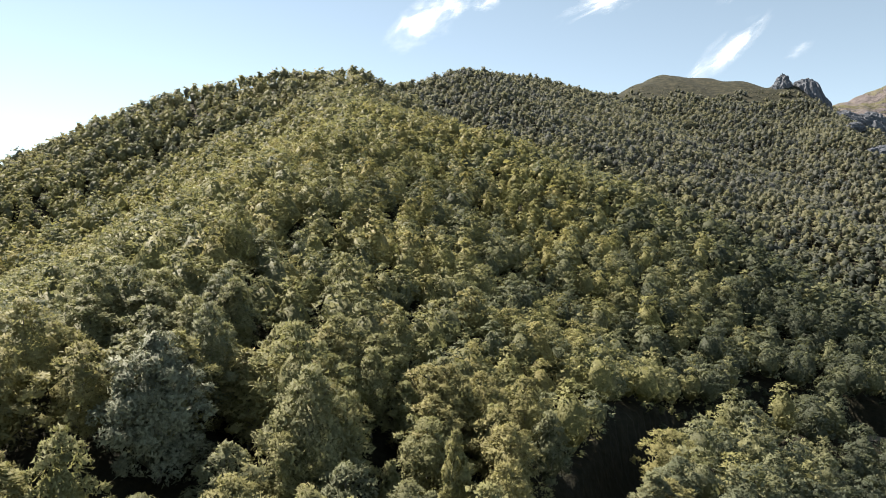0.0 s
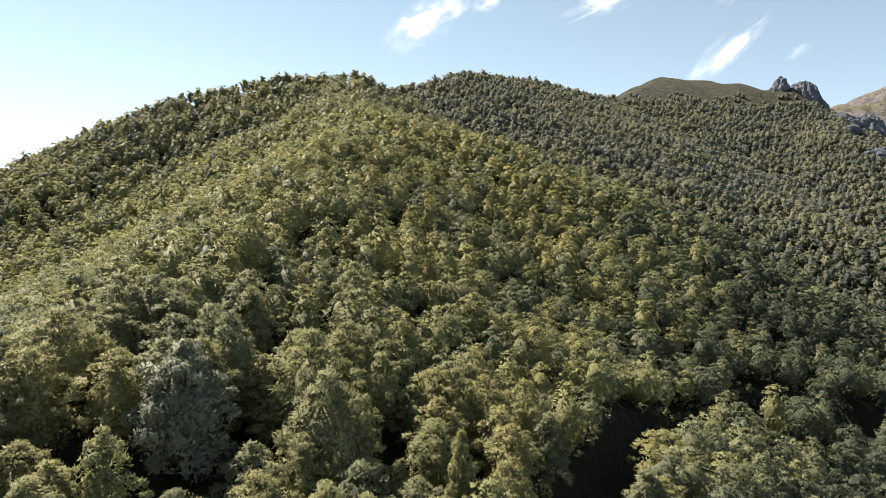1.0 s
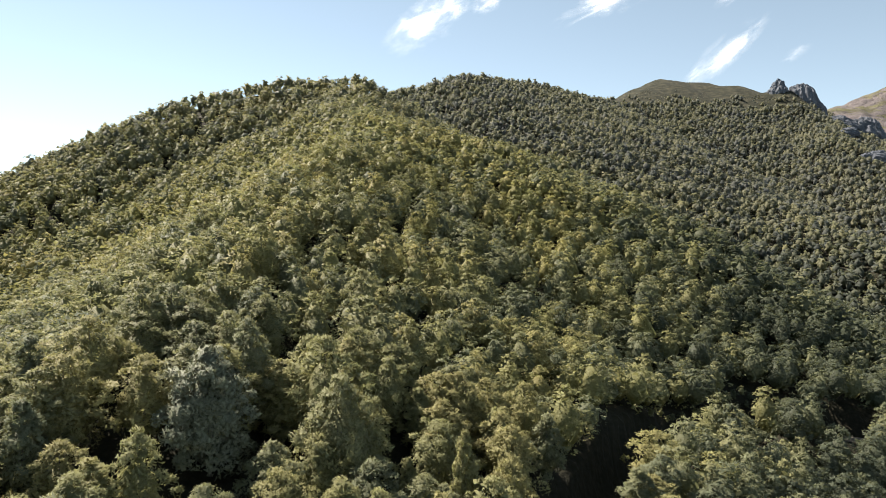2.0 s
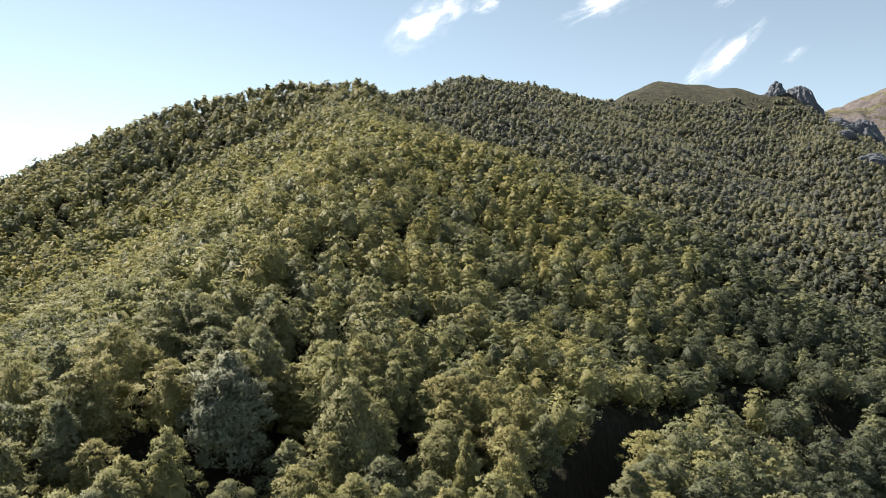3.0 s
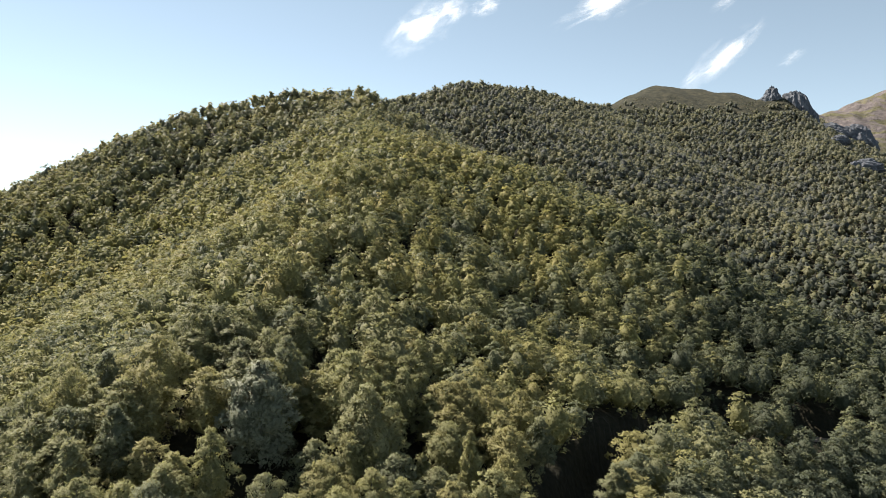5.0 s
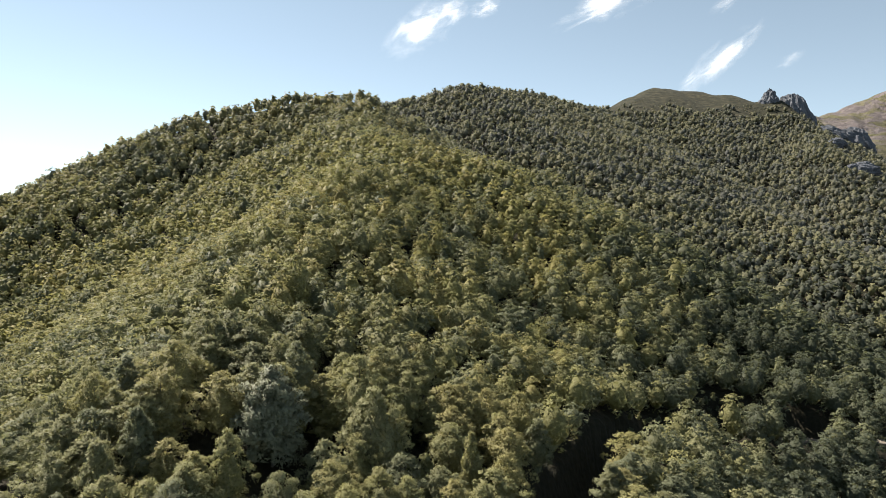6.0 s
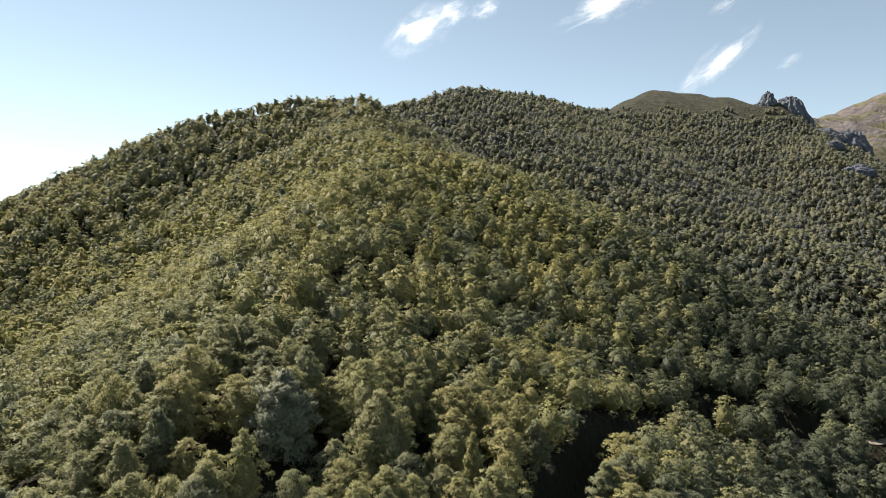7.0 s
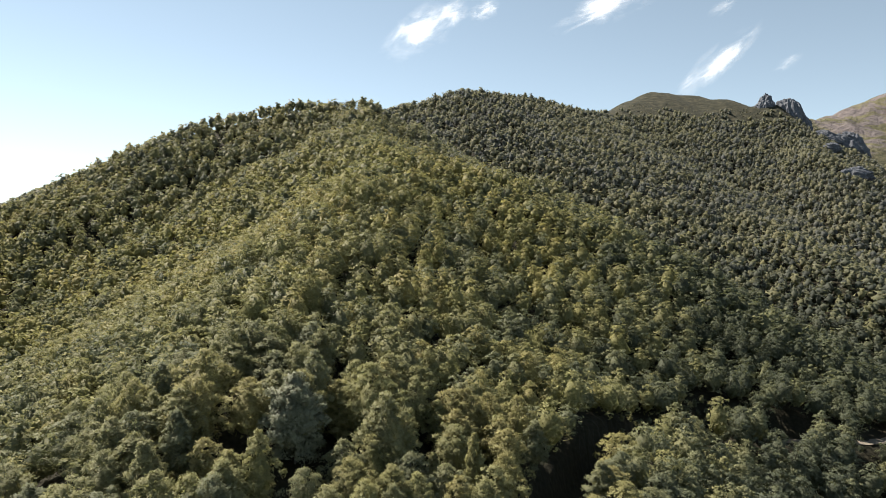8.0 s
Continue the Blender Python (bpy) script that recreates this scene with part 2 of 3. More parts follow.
def land(x, y):
    """Height of the ground."""
    x, y = np.asarray(x, float), np.asarray(y, float)
    tops = []
    for line, left, right, back in RIDGES.values():
        best = np.full(x.shape, -1e9)
        for (x0, y0, z0), (x1, y1, z1) in zip(line[:-1], line[1:]):
            ex, ey = x1 - x0, y1 - y0
            s = np.clip(((x - x0) * ex + (y - y0) * ey) / (ex * ex + ey * ey), 0, 1)
            d = np.hypot(x - x0 - s * ex, y - y0 - s * ey)
            side = (ex * (y - y0) - ey * (x - x0)) / math.hypot(ex, ey) / np.maximum(d, 0.01)
            fall = 0.5 * (left + right) + 0.5 * (left - right) * np.clip(side, -1, 1)
            best = np.maximum(best, z0 + s * (z1 - z0) - fall * (np.sqrt(d * d + back * back) - back))
        tops.append(best)
    tops.append(np.full(x.shape, VALLEY) + 0.012 * np.hypot(x, y))
    tops = np.array(tops)
    top = tops.max(0)
    z = top + 4.0 * np.log(np.exp((tops - top) / 4.0).sum(0))
    r = np.hypot(x, y + 45)
    z = z + waves(x, y, 60, 5) * np.clip(r / 160, 0.3, 1.6)
    z = z + np.clip((y - 1300) / 500, 0, 1) * (np.abs(waves(x, y, 420, 7)) * 26 + np.abs(waves(x, y, 130, 9)) * 16 - 16)
    d, h = along(ROAD, x, y)
    z = z - FLOOR * np.clip((250 - z) / 40, 0, 1) * np.clip((1300 - y) / 100, 0, 1) * (1 - np.exp(-(d / 11) ** 2))
    k = np.exp(-(d / 5.5) ** 6)
    return z * (1 - k) + h * k


def mesh_of(name, verts, quads, material, smooth=False, facing=None, **fields):
    """A mesh from arrays; facing is the way each vertex faces, fields are numbers per vertex."""
    me = bpy.data.meshes.new(name)
    verts, quads = np.asarray(verts, np.float32), np.asarray(quads, np.int32)
    me.vertices.add(len(verts)), me.loops.add(quads.size), me.polygons.add(len(quads))
    me.vertices.foreach_set("co", verts.ravel())
    me.loops.foreach_set("vertex_index", quads.ravel())
    me.polygons.foreach_set("loop_start", np.arange(0, quads.size, quads.shape[1], dtype=np.int32))
    for key, values in fields.items():
        me.attributes.new(key, "FLOAT", "POINT").data.foreach_set("value", np.asarray(values, np.float32))
    me.materials.append(material)
    me.update(calc_edges=True)
    me.polygons.foreach_set("use_smooth", np.full(len(quads), smooth))
    if facing is not None:
        me.attributes.new("custom_normal", "FLOAT_VECTOR", "POINT").data.foreach_set("vector", np.asarray(facing, np.float32).ravel())
    return me


def grid_quads(rows, cols, closed=False):
    i, j = np.meshgrid(np.arange(rows - 1), np.arange(cols if closed else cols - 1), indexing="ij")
    k = (j + 1) % cols
    return np.stack([i * cols + j, i * cols + k, (i + 1) * cols + k, (i + 1) * cols + j], -1).reshape(-1, 4)


# the ground: one sheet to the horizon, fine towards the hills
angles = np.concatenate([np.linspace(-46, 46, 220), np.linspace(49, 311, 40)])
radii = np.concatenate([[0.5], np.geomspace(12, 4700, 225)])
rr, aa = np.meshgrid(radii, np.radians(angles), indexing="ij")
gx, gy = (rr * np.sin(aa)).ravel(), (rr * np.cos(aa) - 45).ravel()
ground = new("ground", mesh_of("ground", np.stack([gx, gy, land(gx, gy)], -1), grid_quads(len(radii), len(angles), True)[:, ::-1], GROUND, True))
tagged(ground, "steep wooded mountain ground with leaf litter, heath and dry grass", "ground", kind="structure")

# the road: a pale gravel strip on a bench in the slope
pts = []  # the stretch by the gully is left out, so the camera sees a dark gap
for (x0, y0, z0), (x1, y1, z1) in zip(ROAD[4:-1], ROAD[5:]):
    for s in np.linspace(0, 1, 12, endpoint=False):
        pts.append((x0 + s * (x1 - x0), y0 + s * (y1 - y0)))
pts = np.array(pts)
pts[2:-2] = (pts[:-4] + pts[1:-3] + pts[2:-2] + pts[3:-1] + pts[4:]) / 5
way = np.gradient(pts, axis=0)
way /= np.linalg.norm(way, axis=1)[:, None]
across = np.stack([way[:, 1], -way[:, 0]], -1)
strip = (pts[:, None] + across[:, None] * np.linspace(-2.3, 2.3, 5)[None, :, None]).reshape(-1, 2)
camber = np.tile([0.05, 0.09, 0.12, 0.09, 0.05], len(pts))
road = new("road", mesh_of("road", np.column_stack([strip, along(ROAD, strip[:, 0], strip[:, 1])[1] + 0.2 + camber]), grid_quads(len(pts), 5), GRAVEL, True))
tagged(road, "narrow pale gravel mountain road between the trees", "road", kind="structure")

# ---- trees ----


def profile(u, point):
    """Half width of a crown at the height u, 0 to 1, of its full half width."""
    return np.where(u < 0.4, 0.7 + 0.75 * u, np.clip(1 - (np.maximum(u - 0.4, 0) / 0.6) ** point, 0, 1) ** 0.58)


def unit(v):
    return v / (np.linalg.norm(v, axis=-1, keepdims=True) + 1e-9)


def crown_arrays(rng, high, wide, base, clumps, per, size, slim, core, point, layered):
    """A crown of leafy clumps at the ends of boughs, each a dome of small pointed leaf sprays: corners, sprays, the way each corner faces and a number for each spray.
    core: rings, sides and fill of the dense leaf mass inside; layered: how level the sprays lie."""
    up = np.array([0, 0, 1.0])
    f2, f3 = rng.uniform(0, 6.283, 2)

    def lobes(a, u):
        return 1 + 0.13 * np.sin(2 * a + f2) + 0.12 * np.sin(3 * a + f3 + 5 * u)

    ub = ((np.arange(clumps) + 0.5) / clumps) ** 0.75
    az = np.arange(clumps) * 2.39996 + rng.normal(0, 0.35, clumps)
    out = np.stack([np.cos(az), np.sin(az), 0 * az], -1)
    rc = wide * (0.40 - 0.13 * ub) * (22.0 / (clumps + 8)) ** 0.25 * rng.uniform(0.6, 1.4, clumps)
    reach = np.maximum(wide * profile(ub, point) * lobes(az, ub) * rng.uniform(0.74, 1.22, clumps) - 0.7 * rc, 0)
    centre = out * reach[:, None] + up * (base + (high - base) * ub * 0.95 - 0.35 * rc + rng.normal(0, 0.03 * high, clumps))[:, None]
    outward = unit(out * (1.05 - 0.65 * ub)[:, None] + up * (0.02 + 0.98 * ub ** 1.4)[:, None])
    n = clumps * per
    b = np.repeat(np.arange(clumps), per)
    d = unit(rng.normal(0, 0.72, (n, 3)) + outward[b] * 0.8 + up * 0.3)
    at = centre[b] + d * rc[b][:, None] * rng.uniform(0.62, 1.12, n)[:, None] * np.array([1, 1, 0.78])
    body = unit(d * 0.8 + outward[b] * 0.5 - up * 0.04)
    fill_in = np.flatnonzero(np.arange(n) % 5 == 0)
    uf, af = rng.random(len(fill_in)) ** 0.75, rng.uniform(0, 6.283, len(fill_in))
    rf = wide * profile(np.minimum(uf, 0.99), point) * lobes(af, uf) * rng.uniform(0.58, 0.86, len(fill_in))
    at[fill_in] = np.stack([rf * np.cos(af), rf * np.sin(af), base + (high - base) * uf * 0.96], -1)
    body[fill_in] = unit(np.stack([np.cos(af) * (1.1 - 0.7 * uf), np.sin(af) * (1.1 - 0.7 * uf), -0.1 + 1.0 * uf], -1))
    face = unit(up * (0.06 + 0.22 * layered) + body * 0.85 + rng.normal(0, 0.33, (n, 3)))
    axis = outward[b] * 0.7 + d * 0.6 + up * 0.12 + rng.normal(0, 0.38, (n, 3))
    axis = unit(axis - 0.8 * face * (face * axis).sum(1)[:, None])
    cross = unit(np.cross(face, axis))
    ln = size * rng.uniform(0.55, 1.45, n)[:, None]
    wd = ln * slim * rng.uniform(0.7, 1.3, n)[:, None]
    blade = np.stack([at - axis * ln * 0.45 + cross * wd, at + axis * ln * 0.6, at - axis * ln * 0.45 - cross * wd], 1)
    true = np.cross(blade[:, 1] - blade[:, 0], blade[:, 2] - blade[:, 0])
    way = unit(unit(true) * np.sign((true * body).sum(1) + 1e-12)[:, None] * 0.45 + body * 0.9)
    flip = (true * way).sum(1) < 0
    blade[flip] = blade[flip][:, ::-1]
    v, q, facing = blade.reshape(-1, 3), np.arange(3 * n).reshape(-1, 3), np.repeat(way, 3, axis=0)
    leaf = np.repeat(np.clip(0.5 + 0.28 * (rng.random(clumps)[b] - 0.5) + rng.normal(0, 0.2, n), 0, 1), 3)
    rings, sides, fill = core
    u = np.repeat(1 - (1 - np.linspace(0, 1, rings)) ** 1.6, sides)
    a = np.tile(np.arange(sides) * 6.283 / sides, rings) + np.repeat(np.arange(rings) % 2, sides) * 3.14 / sides + f2
    r = wide * fill * np.maximum(profile(np.minimum(u, 0.97), point), 0.05) * lobes(a, u) * rng.uniform(0.78, 1.18, len(u)) * np.where(u == 0, 0.5, 1)
    cv = np.stack([r * np.cos(a), r * np.sin(a), base + (high * (0.5 + 0.47 * fill) - base) * u + rng.normal(0, 0.012 * high, len(u))], -1)
    cq = grid_quads(rings, sides, True)
    mid = np.array([0, 0, base + 0.35 * (high - base)])
    q = np.vstack([q, np.vstack([cq[:, [0, 1, 2]], cq[:, [0, 2, 3]]]) + len(v)])
    facing = np.vstack([facing, unit((cv - mid) / np.array([wide, wide, 0.6 * high]))])
    # the inner mass takes 0, a darker colour painting in shade inside the crown
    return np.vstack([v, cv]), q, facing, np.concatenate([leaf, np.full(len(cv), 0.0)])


def stem_arrays(rng, high, thick, base, wide):
    """Tapered trunk with limbs that reach into the crown."""
    vs, qs = [], []

    def tube(path, r0, r1, sides):
        start = sum(len(v) for v in vs)
        ring = []
        for i, p in enumerate(path):
            r = r0 + (r1 - r0) * i / (len(path) - 1)
            for j in range(sides):
                a = 6.283 * j / sides
                ring.append((p[0] + r * math.cos(a), p[1] + r * math.sin(a), p[2]))
        vs.append(np.array(ring))
        qs.append(grid_quads(len(path), sides, True) + start)

    bend = rng.normal(0, 0.25, 2)
    tube([(bend[0] * math.sin(s * 3), bend[1] * math.sin(s * 2.4), -1.2 + s * (high * 0.9 + 1.2)) for s in np.linspace(0, 1, 7)], thick, thick * 0.12, 7)
    for k in range(9):
        a, h0 = k * 2.4 + rng.uniform(-0.4, 0.4), base + (high * 0.8 - base) * k / 9
        ln = wide * 0.75 * (1 - 0.5 * k / 9)
        tube([(math.cos(a) * ln * s, math.sin(a) * ln * s, h0 + ln * (0.7 * s + 0.25 * s * s)) for s in (0, 0.5, 1)], thick * 0.34, thick * 0.06, 4)
    return np.vstack(vs), np.vstack(qs)


# kinds of tree: height, half width, height of the lowest boughs, pointedness, layering
KINDS = [(13.6, 4.2, 2.4, 1.7, 0.7), (14.8, 3.8, 2.4, 1.4, 0.9), (12.8, 4.6, 2.2, 1.9, 0.6), (15.4, 4.1, 2.6, 1.5, 0.8), (13.0, 3.1, 1.6, 1.15, 1.0), (13.2, 4.3, 2.2, 1.8, 0.5)]
SILVER, YOUNG = (16.0, 5.4, 1.6, 1.45, 0.4), (9.0, 2.3, 1.0, 1.3, 1.0)
TALL = KINDS + [SILVER, YOUNG]
CROWN_LEAVES = [LEAVES] * 6 + [LEAVES_SILVER, LEAVES_YOUNG]

# leafy clumps, sprays on each, spray length, slimness and dense inside, for trees close by and a little further off
FINE, PLAIN = (46, 150, 0.36, 0.27, (7, 8, 0.60)), (34, 84, 0.52, 0.30, (7, 8, 0.61))
tree_meshes = {}
for k, (high, wide, base, point, layered) in enumerate(TALL):
    for grade, detail in (("fine", FINE), ("plain", PLAIN)):
        rng = np.random.default_rng(100 + k)
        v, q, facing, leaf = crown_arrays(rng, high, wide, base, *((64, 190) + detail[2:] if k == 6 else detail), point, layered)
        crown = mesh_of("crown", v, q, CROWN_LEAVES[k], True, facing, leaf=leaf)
        v, q = stem_arrays(rng, high, 0.011 * high + 0.06, base, wide)
        tree_meshes[k, grade] = (crown, mesh_of("trunk", v, q, BARK, True))


def floor_at(x, y):
    return float(land(np.array([x]), np.array([y]))[0]) - 0.1


def tree(kind, x, y, half_width, top, turn, label):
    """A tree of its own on the slope, with its top at a given height: trunk and crown."""
    t, z = new("tree"), floor_at(x, y)
    girth, height = half_width / TALL[kind][1], max(top - z, 3.0) / TALL[kind][0]
    t.matrix_world = pose(x, y, z, 0, 0, turn) @ Matrix.Diagonal((girth, girth, height, 1))
    for name, me in zip(("crown", "trunk"), tree_meshes[kind, "fine" if math.hypot(x, y + 12) < 68 else "plain"]):
        o = new(name, me)
        o.parent = t
    return tagged(t, label, "tree", "trees of the near slope")


def stand(x0, x1, y0, y1, gap, seed):
    """Places of trees: a jittered lattice."""
    rng = np.random.default_rng(seed)
    gx, gy = np.meshgrid(np.arange(x0, x1, gap), np.arange(y0, y1, gap * 0.87), indexing="ij")
    gx = gx + (np.arange(gx.shape[1]) % 2)[None] * gap / 2
    gx, gy = gx + rng.uniform(-0.38, 0.38, gx.shape) * gap, gy + rng.uniform(-0.38, 0.38, gx.shape) * gap
    return gx.ravel(), gy.ravel()


# crags: place, half sizes (across, deep, high), fall of the top to one side, seed, label
CRAGS = [((522, 978, 256), (18, 16, 27), 0.25, 1, "small pointed grey limestone head on the crest of the far hill"),
         ((560, 966, 230), (30, 22, 45), 0.55, 2, "broad dark grey limestone crag with a steep shaded face"),
         ((585, 915, 203), (24, 13, 13), 0.70, 3, "long grey limestone cliff stepping down from the crest"),
         ((616, 905, 188), (25, 15, 25), 0.55, 4, "dark grey limestone crag below the crest"),
         ((533, 822, 178), (12, 7, 8), 0.2, 5, "small grey rock face in the wood"),
         ((488, 704, 131), (19, 9, 10), 0.1, 6, "pale grey rock wall above the wood")]


def bare(x, y):
    """Where no tree is put: the road, the open tops, the crags, lines of sight to the road."""
    d, _ = along(ROAD, x, y)
    z = land(x, y)
    scatter = np.sin(x * 12.9898 + y * 78.233) * 43758.5453
    thin = np.clip((z + waves(x, y, 55, 3) * 14 - np.where((x > 255) & (y > 930), 192, 230)) / 60, 0, 1)
    off = (scatter - np.floor(scatter) < thin) | (np.abs(d) < np.where((x > 8) & (x < 100), np.where(d > 0, 7.0, 4.6), 3.5)) | (y > 1300)
    # cleared towards the camera so that it sees two patches of road
    for cx, cy, clear in ((111, 160, 4.6), (115, 165, 4.6), (136, 163, 4.6), (140, 166, 4.6), (108, 155, 3.6), (105, 150, 3.2), (102, 145, 3.0), (133, 159, 3.6), (130, 154, 3.2), (127, 149, 3.0)):
        off |= np.hypot(x - cx, y - cy) < clear
    for (cx, cy, _), size, _, _, _ in CRAGS:
        off |= np.hypot((x - cx) * 0.86 - (y - cy) * 0.5, (x - cx) * 0.7 + (y - cy) * 1.2 + 8) < size[0] * 0.95
    return off


# single trees that stand out: kind, x, y, half width, height of the top, turn
NOTABLE = [(6, -28.5, 62.4, 5.3, 39.4, 20), (1, -27.1, 73.2, 3.9, 41.2, 70), (0, -16.8, 73.0, 5.8, 39.4, 130), (2, -13.7, 66.0, 5.4, 35.3, 10), (4, -5.0, 83.5, 3.1, 29.6, 60),
           (3, -19.9, 57.2, 3.8, 30.4, 80), (2, -45.1, 67.8, 5.4, 42.2, 190), (1, -31.2, 50.8, 3.3, 33.8, 200), (1, -50.8, 61.0, 3.4, 36.6, 20), (7, 1.4, 67.4, 2.3, 28.4, 160),
           (7, -5.6, 66.8, 2.0, 25.0, 90), (0, 91.0, 157.2, 5.0, 8.2, 240), (2, 67.4, 134.8, 5.2, 11.2, 75), (5, 36.3, 98.8, 5.4, 18.2, 15), (3, 51.0, 119.2, 4.2, 13.2, 40),
           (0, 28.5, 139.2, 4.2, 27.6, 300), (3, 48.0, 176.2, 4.4, 32.0, 110), (1, -6.8, 98.2, 3.8, 37.4, 220), (5, -41.3, 82.8, 4.4, 45.4, 250), (3, -35.3, 108.4, 4.0, 54.2, 30),
           (0, -16.5, 108.8, 4.2, 45.8, 145), (5, 13.4, 128.2, 4.2, 33.8, 65), (2, 123.0, 181.2, 4.6, 1.4, 95), (1, 135.5, 195.2, 4.2, 2.2, 5),
           (0, -9.3, 59.5, 4.4, 27.6, 35), (5, -11.5, 51.4, 3.4, 25.6, 170), (1, -1.6, 57.8, 3.6, 24.4, 280), (3, 6.8, 67.2, 3.4, 24.8, 200), (5, 2.5, 59.4, 3.2, 23.6, 320),
           (2, -24.2, 49.4, 3.4, 29.2, 50), (0, -39.5, 52.0, 3.8, 32.4, 260)]
OPENINGS = [(-36.5, 58.0, 5.2), (-21.0, 66.5, 3.8), (2.0, 76.5, 4.2), (-9.0, 80.0, 3.6), (-66.0, 52.0, 5.0), (-72.0, 60.0, 5.0), (-70.0, 74.0, 4.0), (-77.0, 90.0, 5.0)]  # dark openings between crowns
NOTABLE_LABELS = {6: "tall silvery-green whitebeam with a loose crown on the wooded slope", 7: "small yellow-green young beech at the foot of taller trees", 4: "slim pointed green beech standing among broader crowns"}
for kind, x, y, half_width, top, turn in NOTABLE:
    tree(kind, x, y, half_width, top, turn, NOTABLE_LABELS.get(kind, "large green beech with a full leafy crown on the wooded slope"))

NEAR_REACH = 106.0


def near_part(x, y):
    """The stretch of slope whose trees are single things."""
    return (np.hypot(x, y + 12) < NEAR_REACH) & (np.abs(np.degrees(np.arctan2(x, y + 45))) < 44) & (y > 22)


px, py = stand(-420, 420, -60, 520, 6.4, 21)
qx, qy = stand(-420, 420, -60, 520, 5.7, 23)
inside, outside = near_part(px, py), ~near_part(qx, qy)
px, py = np.concatenate([px[inside], qx[outside]]), np.concatenate([py[inside], qy[outside]])
keep = ~bare(px, py)
for kind, x, y, half_width, _, _ in NOTABLE:
    keep &= np.hypot(px - x, py - y) > 0.62 * half_width + 1.2
    if kind == 6:
        for step, clear in ((0.10, 4.6),):
            keep &= np.hypot(px - x * (1 - step), py - y + 62 * step) > clear
for x, y, clear in OPENINGS:
    keep &= np.hypot(px - x, py - y) > clear
px, py = px[keep], py[keep]
reach = np.hypot(px, py + 12)
bearing = np.degrees(np.arctan2(px, py + 45))
close = near_part(px, py)
rng = np.random.default_rng(4)
LABELS = ["green beech with a full rounded crown on the wooded slope", "slender green beech with a pointed crown among its neighbours", "broad olive-green beech crown on the wooded slope",
          "tall beech with layered green boughs on the wooded slope", "small narrow young beech with upright sprays", "dense green beech crown in the closed wood"]
for x, y in zip(px[close], py[close]):
    kind = int(rng.choice(6, p=[0.24, 0.2, 0.16, 0.18, 0.1, 0.12]))
    wide = float(rng.uniform(2.7, 3.5) if kind == 4 else rng.triangular(3.4, 4.3, 5.4))
    tall = float(rng.uniform(10.6, 13.6)) * (0.76 if x > 20 else 1.0)
    tree(kind, float(x), float(y), wide, floor_at(x, y) + tall, float(rng.uniform(0, 360)), LABELS[kind])


def woods(name, label, x, y, low, high, girth, squash, detail, seed, material, bright=0.0):
    """Far woods: every tree has its own crown of leaf sprays, all in one mesh."""
    rng = np.random.default_rng(seed)
    z, n = land(x, y) - 2.0 * (y > 850), len(x)
    kind = rng.integers(0, 6, n)
    scale, turn = rng.triangular(low, 0.5 * (low + high), high, n) * np.clip((310 - z) / 70, 0.45, 1), rng.uniform(0, 6.283, n)
    # bright lifts the leaf tone of a whole wood
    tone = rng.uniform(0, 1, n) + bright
    vs, qs, ways, tones, leaves, start = [], [], [], [], [], 0
    for k, (h, w, base, point, layered) in enumerate(KINDS):
        for version in range(3):
            m = np.flatnonzero((kind == k) & (np.arange(n) % 3 == version))
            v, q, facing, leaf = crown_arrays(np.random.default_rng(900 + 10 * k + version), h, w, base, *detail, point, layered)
            c, s = np.cos(turn[m])[:, None], np.sin(turn[m])[:, None]
            f = scale[m][:, None]
            g = f * girth
            p = np.stack([(v[:, 0] * c - v[:, 1] * s) * g + x[m][:, None], (v[:, 0] * s + v[:, 1] * c) * g + y[m][:, None], v[:, 2] * f * squash + z[m][:, None]], -1)
            vs.append(p.reshape(-1, 3))
            qs.append((q[None] + (np.arange(len(m)) * len(v))[:, None, None] + start).reshape(-1, 3))
            turned = np.stack([facing[:, 0] * c - facing[:, 1] * s, facing[:, 0] * s + facing[:, 1] * c, facing[:, 2] + 0 * c], -1)
            ways.append(turned.reshape(-1, 3))
            tones.append(np.repeat(tone[m], len(v))), leaves.append(np.tile(leaf, len(m)))
            start += len(m) * len(v)
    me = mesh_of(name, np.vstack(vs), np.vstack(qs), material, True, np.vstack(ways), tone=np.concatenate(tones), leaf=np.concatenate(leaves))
    return tagged(new(name, me), label, "forest", kind="stuff")


def faces_camera(x, y):
    """Slopes that fall towards the camera; the backs of the hills, out of its view, get no trees."""
    dx, dy = land(x + 6, y) - land(x - 6, y), land(x, y + 6) - land(x, y - 6)
    r = np.hypot(x, y + 45)
    return ((dx * x + dy * (y + 45)) / r / 12 > -0.12 - 26 / r) | ((x > 170) & (y < 640))


def seen(lo, hi, x, y, width=41):
    r, b = np.hypot(x, y + 12), np.degrees(np.arctan2(x, y + 45))
    return (r >= lo) & (r < hi) & (np.abs(b) < width)


m = seen(NEAR_REACH, 250, px, py) | ((reach < NEAR_REACH) & ~close & (py > 5) & (np.abs(bearing) < 70))
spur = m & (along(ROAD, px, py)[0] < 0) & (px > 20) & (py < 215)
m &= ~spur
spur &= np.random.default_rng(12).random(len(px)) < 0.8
# leaf tone lifted here against the shade painted over the right slope
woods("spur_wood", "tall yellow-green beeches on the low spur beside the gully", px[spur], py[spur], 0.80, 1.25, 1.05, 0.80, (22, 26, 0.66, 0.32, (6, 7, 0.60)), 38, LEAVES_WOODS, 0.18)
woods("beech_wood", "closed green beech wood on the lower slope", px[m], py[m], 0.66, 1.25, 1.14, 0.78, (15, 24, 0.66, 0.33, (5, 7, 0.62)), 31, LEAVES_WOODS)
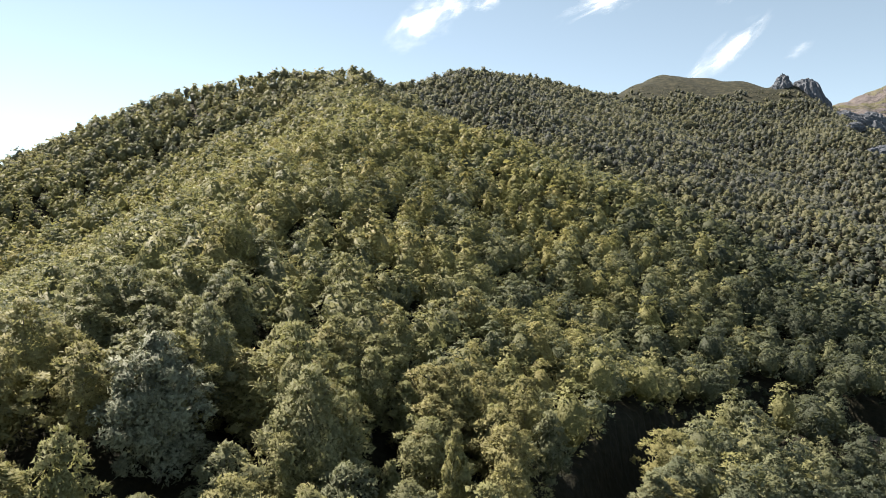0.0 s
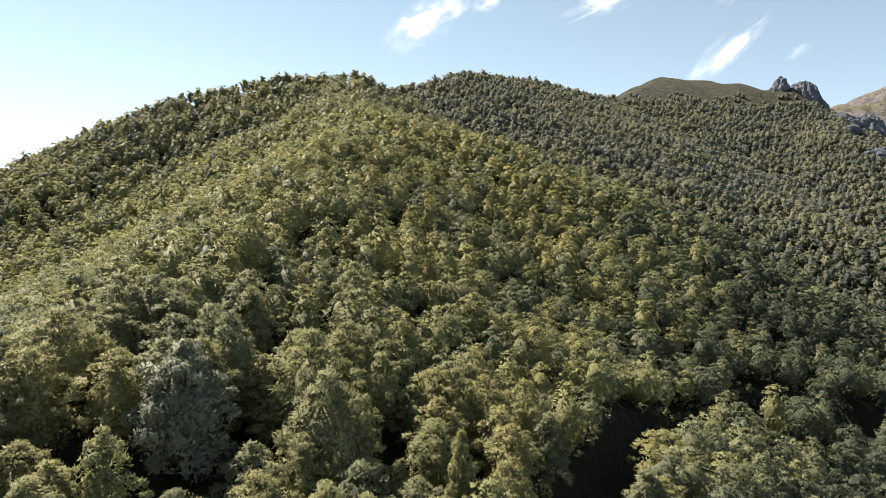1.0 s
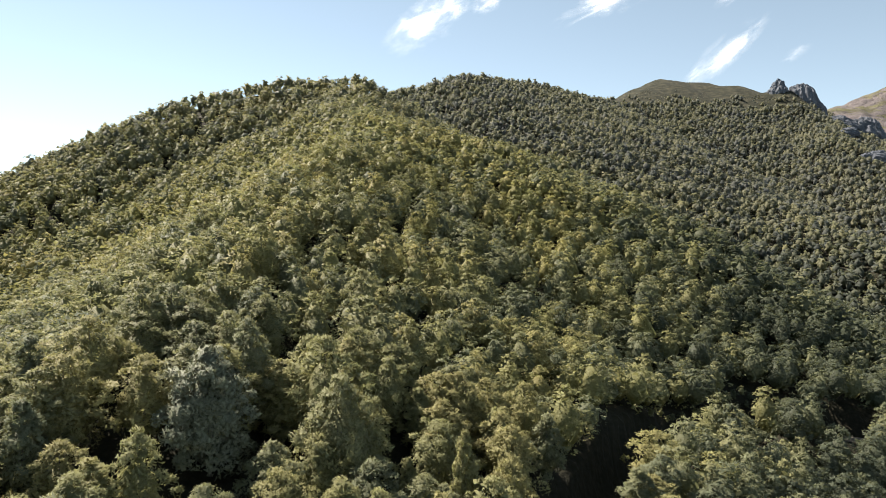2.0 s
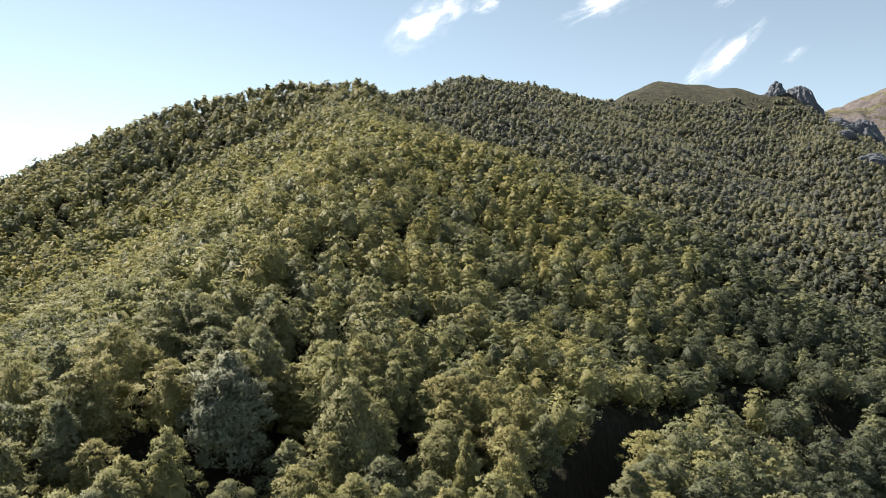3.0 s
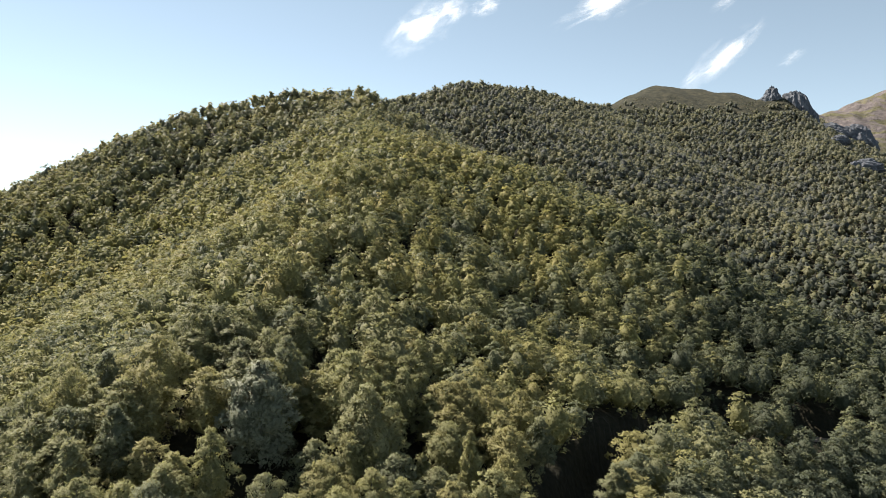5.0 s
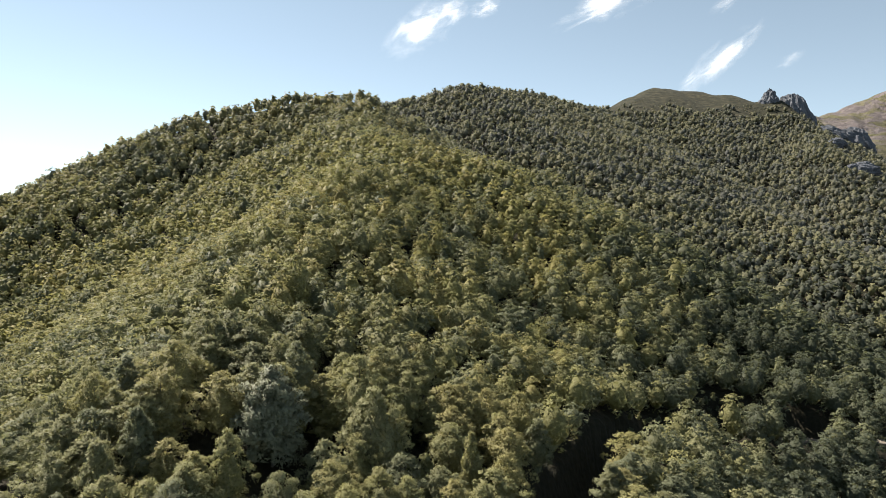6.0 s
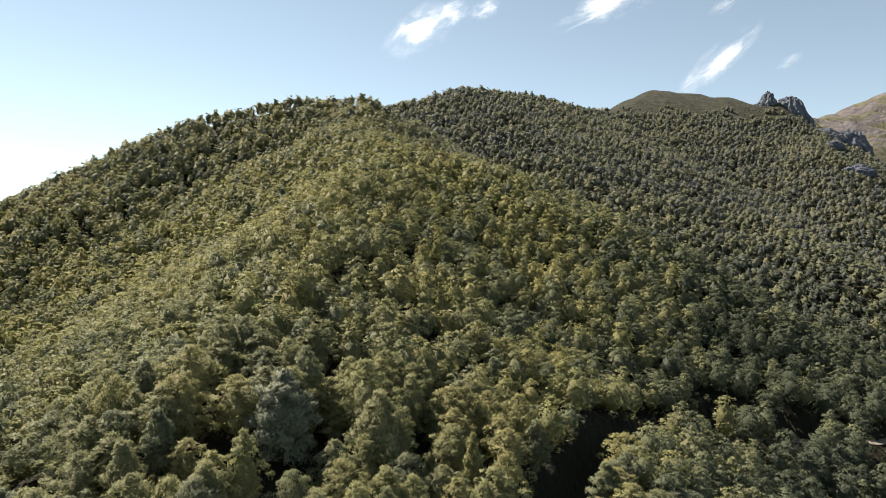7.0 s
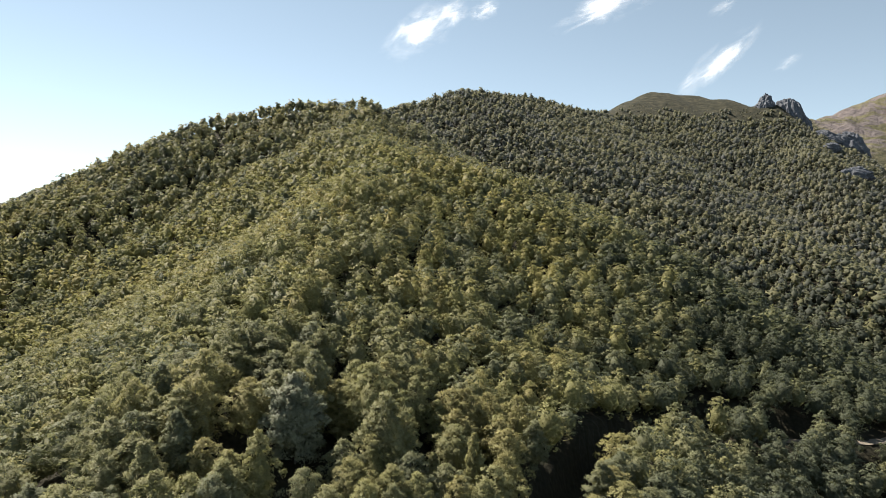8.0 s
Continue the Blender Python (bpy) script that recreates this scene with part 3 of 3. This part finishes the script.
m = seen(250, 450, px, py) & faces_camera(px, py) & (np.random.default_rng(8).random(len(px)) < 0.93)
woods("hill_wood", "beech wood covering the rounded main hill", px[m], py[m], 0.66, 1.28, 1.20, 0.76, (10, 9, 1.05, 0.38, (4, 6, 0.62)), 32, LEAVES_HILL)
ox, oy = stand(-190, 190, -190, 90, 10.0, 24)
far_out = np.hypot(ox, oy + 20)
m = (far_out < 165) & ~bare(ox, oy) & ~near_part(ox, oy) & ~((np.abs(np.degrees(np.arctan2(ox, oy + 45))) < 70) & (oy > 5))
near_path = (np.abs(ox) < 60) & (oy > -90)
woods("valley_wood", "closed beech wood on the valley side below the hill", ox[m & ~near_path], oy[m & ~near_path], 0.85, 1.3, 1.1, 0.8, (8, 8, 1.6, 0.42, (4, 6, 0.8)), 37, LEAVES_WOODS)
ox, oy = stand(-60, 60, -90, 60, 5.9, 25)
m = ~bare(ox, oy) & ~near_part(ox, oy) & ~((np.abs(np.degrees(np.arctan2(ox, oy + 45))) < 70) & (oy > 5))
woods("foot_wood", "green beech wood at the foot of the slope", ox[m], oy[m], 0.65, 1.2, 1.05, 0.85, (14, 22, 0.72, 0.34, (5, 6, 0.6)), 39, LEAVES_WOODS)
hx, hy = stand(-10, 210, 30, 215, 2.1, 27)
hd, _ = along(ROAD, hx, hy)
m = (np.abs(hd) > 2.5) & (np.abs(hd) < 6.5) & (hx > 45) & (hx < 104)
woods("roadside_shrubs", "low green shrubs along the verge of the gravel road", hx[m], hy[m], 0.12, 0.28, 1.2, 0.9, (8, 8, 2.2, 0.36, (4, 5, 0.7)), 35, LEAVES_WOODS)
bx, by = stand(-560, 900, 300, 1250, 6.5, 22)
m = seen(450, 1400, bx, by) & ~bare(bx, by) & faces_camera(bx, by)
bx, by = bx[m], by[m]
right = bx > 330
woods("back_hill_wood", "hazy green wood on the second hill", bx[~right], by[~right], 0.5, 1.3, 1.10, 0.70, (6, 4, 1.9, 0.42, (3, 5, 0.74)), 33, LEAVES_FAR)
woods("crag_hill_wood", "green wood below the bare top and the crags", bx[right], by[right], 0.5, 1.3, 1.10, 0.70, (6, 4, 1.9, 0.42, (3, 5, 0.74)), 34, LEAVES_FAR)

hx, hy = stand(280, 560, 900, 1180, 5.0, 29)
hz = land(hx, hy)
m = (hz > 225) & (hz < 318) & (waves(hx, hy, 40, 13) > -0.2)
woods("heath_shrubs", "low dark heath shrubs on the bare hilltop", hx[m], hy[m], 0.15, 0.45, 1.4, 0.6, (5, 2, 2.6, 0.45, (3, 5, 0.85)), 36, LEAVES_FAR)

# ---- rocks ----


def outcrop(name, place, size, lean, seed, label):
    """A weathered crag: a rounded head with a steep face, split by upright clefts and level seams, its top falling to one side."""
    bm = bmesh.new()
    bmesh.ops.create_icosphere(bm, subdivisions=5, radius=1.0)
    off = Vector((seed * 3.7, seed * 1.9, seed * 2.3))
    for v in bm.verts:
        p = v.co.copy()
        taper = 1 - 0.30 * max(p.z, 0) ** 1.2
        q = Vector((p.x * taper, p.y * taper, p.z))
        # upright ribs and clefts, level ledges and blocks
        d = 0.09 * (noise.ridged_multi_fractal(Vector((p.x * 1.7, p.y * 1.7, p.z * 0.8)) + off, 0.9, 2.1, 5, 0.9, 2.0) - 0.9) + 0.16 * noise.fractal(p * 1.6 + off, 0.9, 2.0, 3) + 0.05 * noise.fractal(p * 4.0 + off, 0.8, 2.0, 4)
        d += 0.07 * (noise.cell(Vector((p.x * 3.0 + p.z, p.y * 3.0, p.z * 1.2)) + off) - 0.5) + 0.05 * (noise.cell(Vector((p.x, p.y, p.z * 6.0)) + off) - 0.5)
        q = q * (1 + d)
        v.co = Vector((q.x * size[0], q.y * size[1], max(q.z - lean * q.x, -1.3) * size[2]))
    me = bpy.data.meshes.new(name)
    for f in bm.faces:
        f.smooth = False
    bm.to_mesh(me)
    bm.free()
    me.materials.append(STONE)
    o = new(name, me)
    o.matrix_world = pose(*place, 0, 0, -30)
    return tagged(o, label, "rock", "crags on the far hill")


for place, size, lean, seed, label in CRAGS:
    outcrop("crag", place, size, lean, seed, label)

# ---- clouds ----


def cloud(x, y, z, long, wide, lean, thick, seed, stretch=1.15):
    """A thin wisp: a gently billowed sheet."""
    n = 17
    u, v = np.meshgrid(np.linspace(-1, 1, n), np.linspace(-1, 1, n), indexing="ij")
    h = 0.04 * np.sin(u.ravel() * 2 + seed) * np.cos(v.ravel() * 1.5)
    me = mesh_of("cloud", np.stack([u.ravel(), v.ravel(), h], -1), grid_quads(n, n), vapour(thick, seed * 1.37, stretch), True)
    o = new("cloud", me)
    here = Vector((x, y, z))
    o.matrix_world = look(here, here + (Vector((0, -20, 55)) - here).normalized() - 0.9 * to_sun) @ pose(0, 0, 0, 0, 0, -lean) @ Matrix.Diagonal((long, wide, long, 1))
    o.visible_shadow = False
    return tagged(o, "thin white wisp of cloud in the blue sky", "cloud", "clouds in the sky")


def sky_place(px_right, px_up, far):
    """A place far off, by tangents to the right and up."""
    return px_right * far, far - 20, 55 + px_up * far


for tx, ty, long, wide, lean, thick, seed in [(-0.034, 0.312, 0.080, 0.046, 40, 0.62, 1), (0.260, 0.356, 0.110, 0.038, 24, 0.6, 2), (0.440, 0.268, 0.096, 0.034, 47, 0.66, 3),
                                              (0.018, 0.342, 0.056, 0.026, 34, 0.45, 4), (0.070, 0.348, 0.034, 0.022, 34, 0.42, 7), (0.445, 0.358, 0.034, 0.016, 30, 0.2, 5), (0.552, 0.272, 0.030, 0.016, 35, 0.16, 6)]:
    x, y, z = sky_place(tx, ty, 2400)
    cloud(x, y, z, long * 2400, wide * 2400, lean, thick, seed)
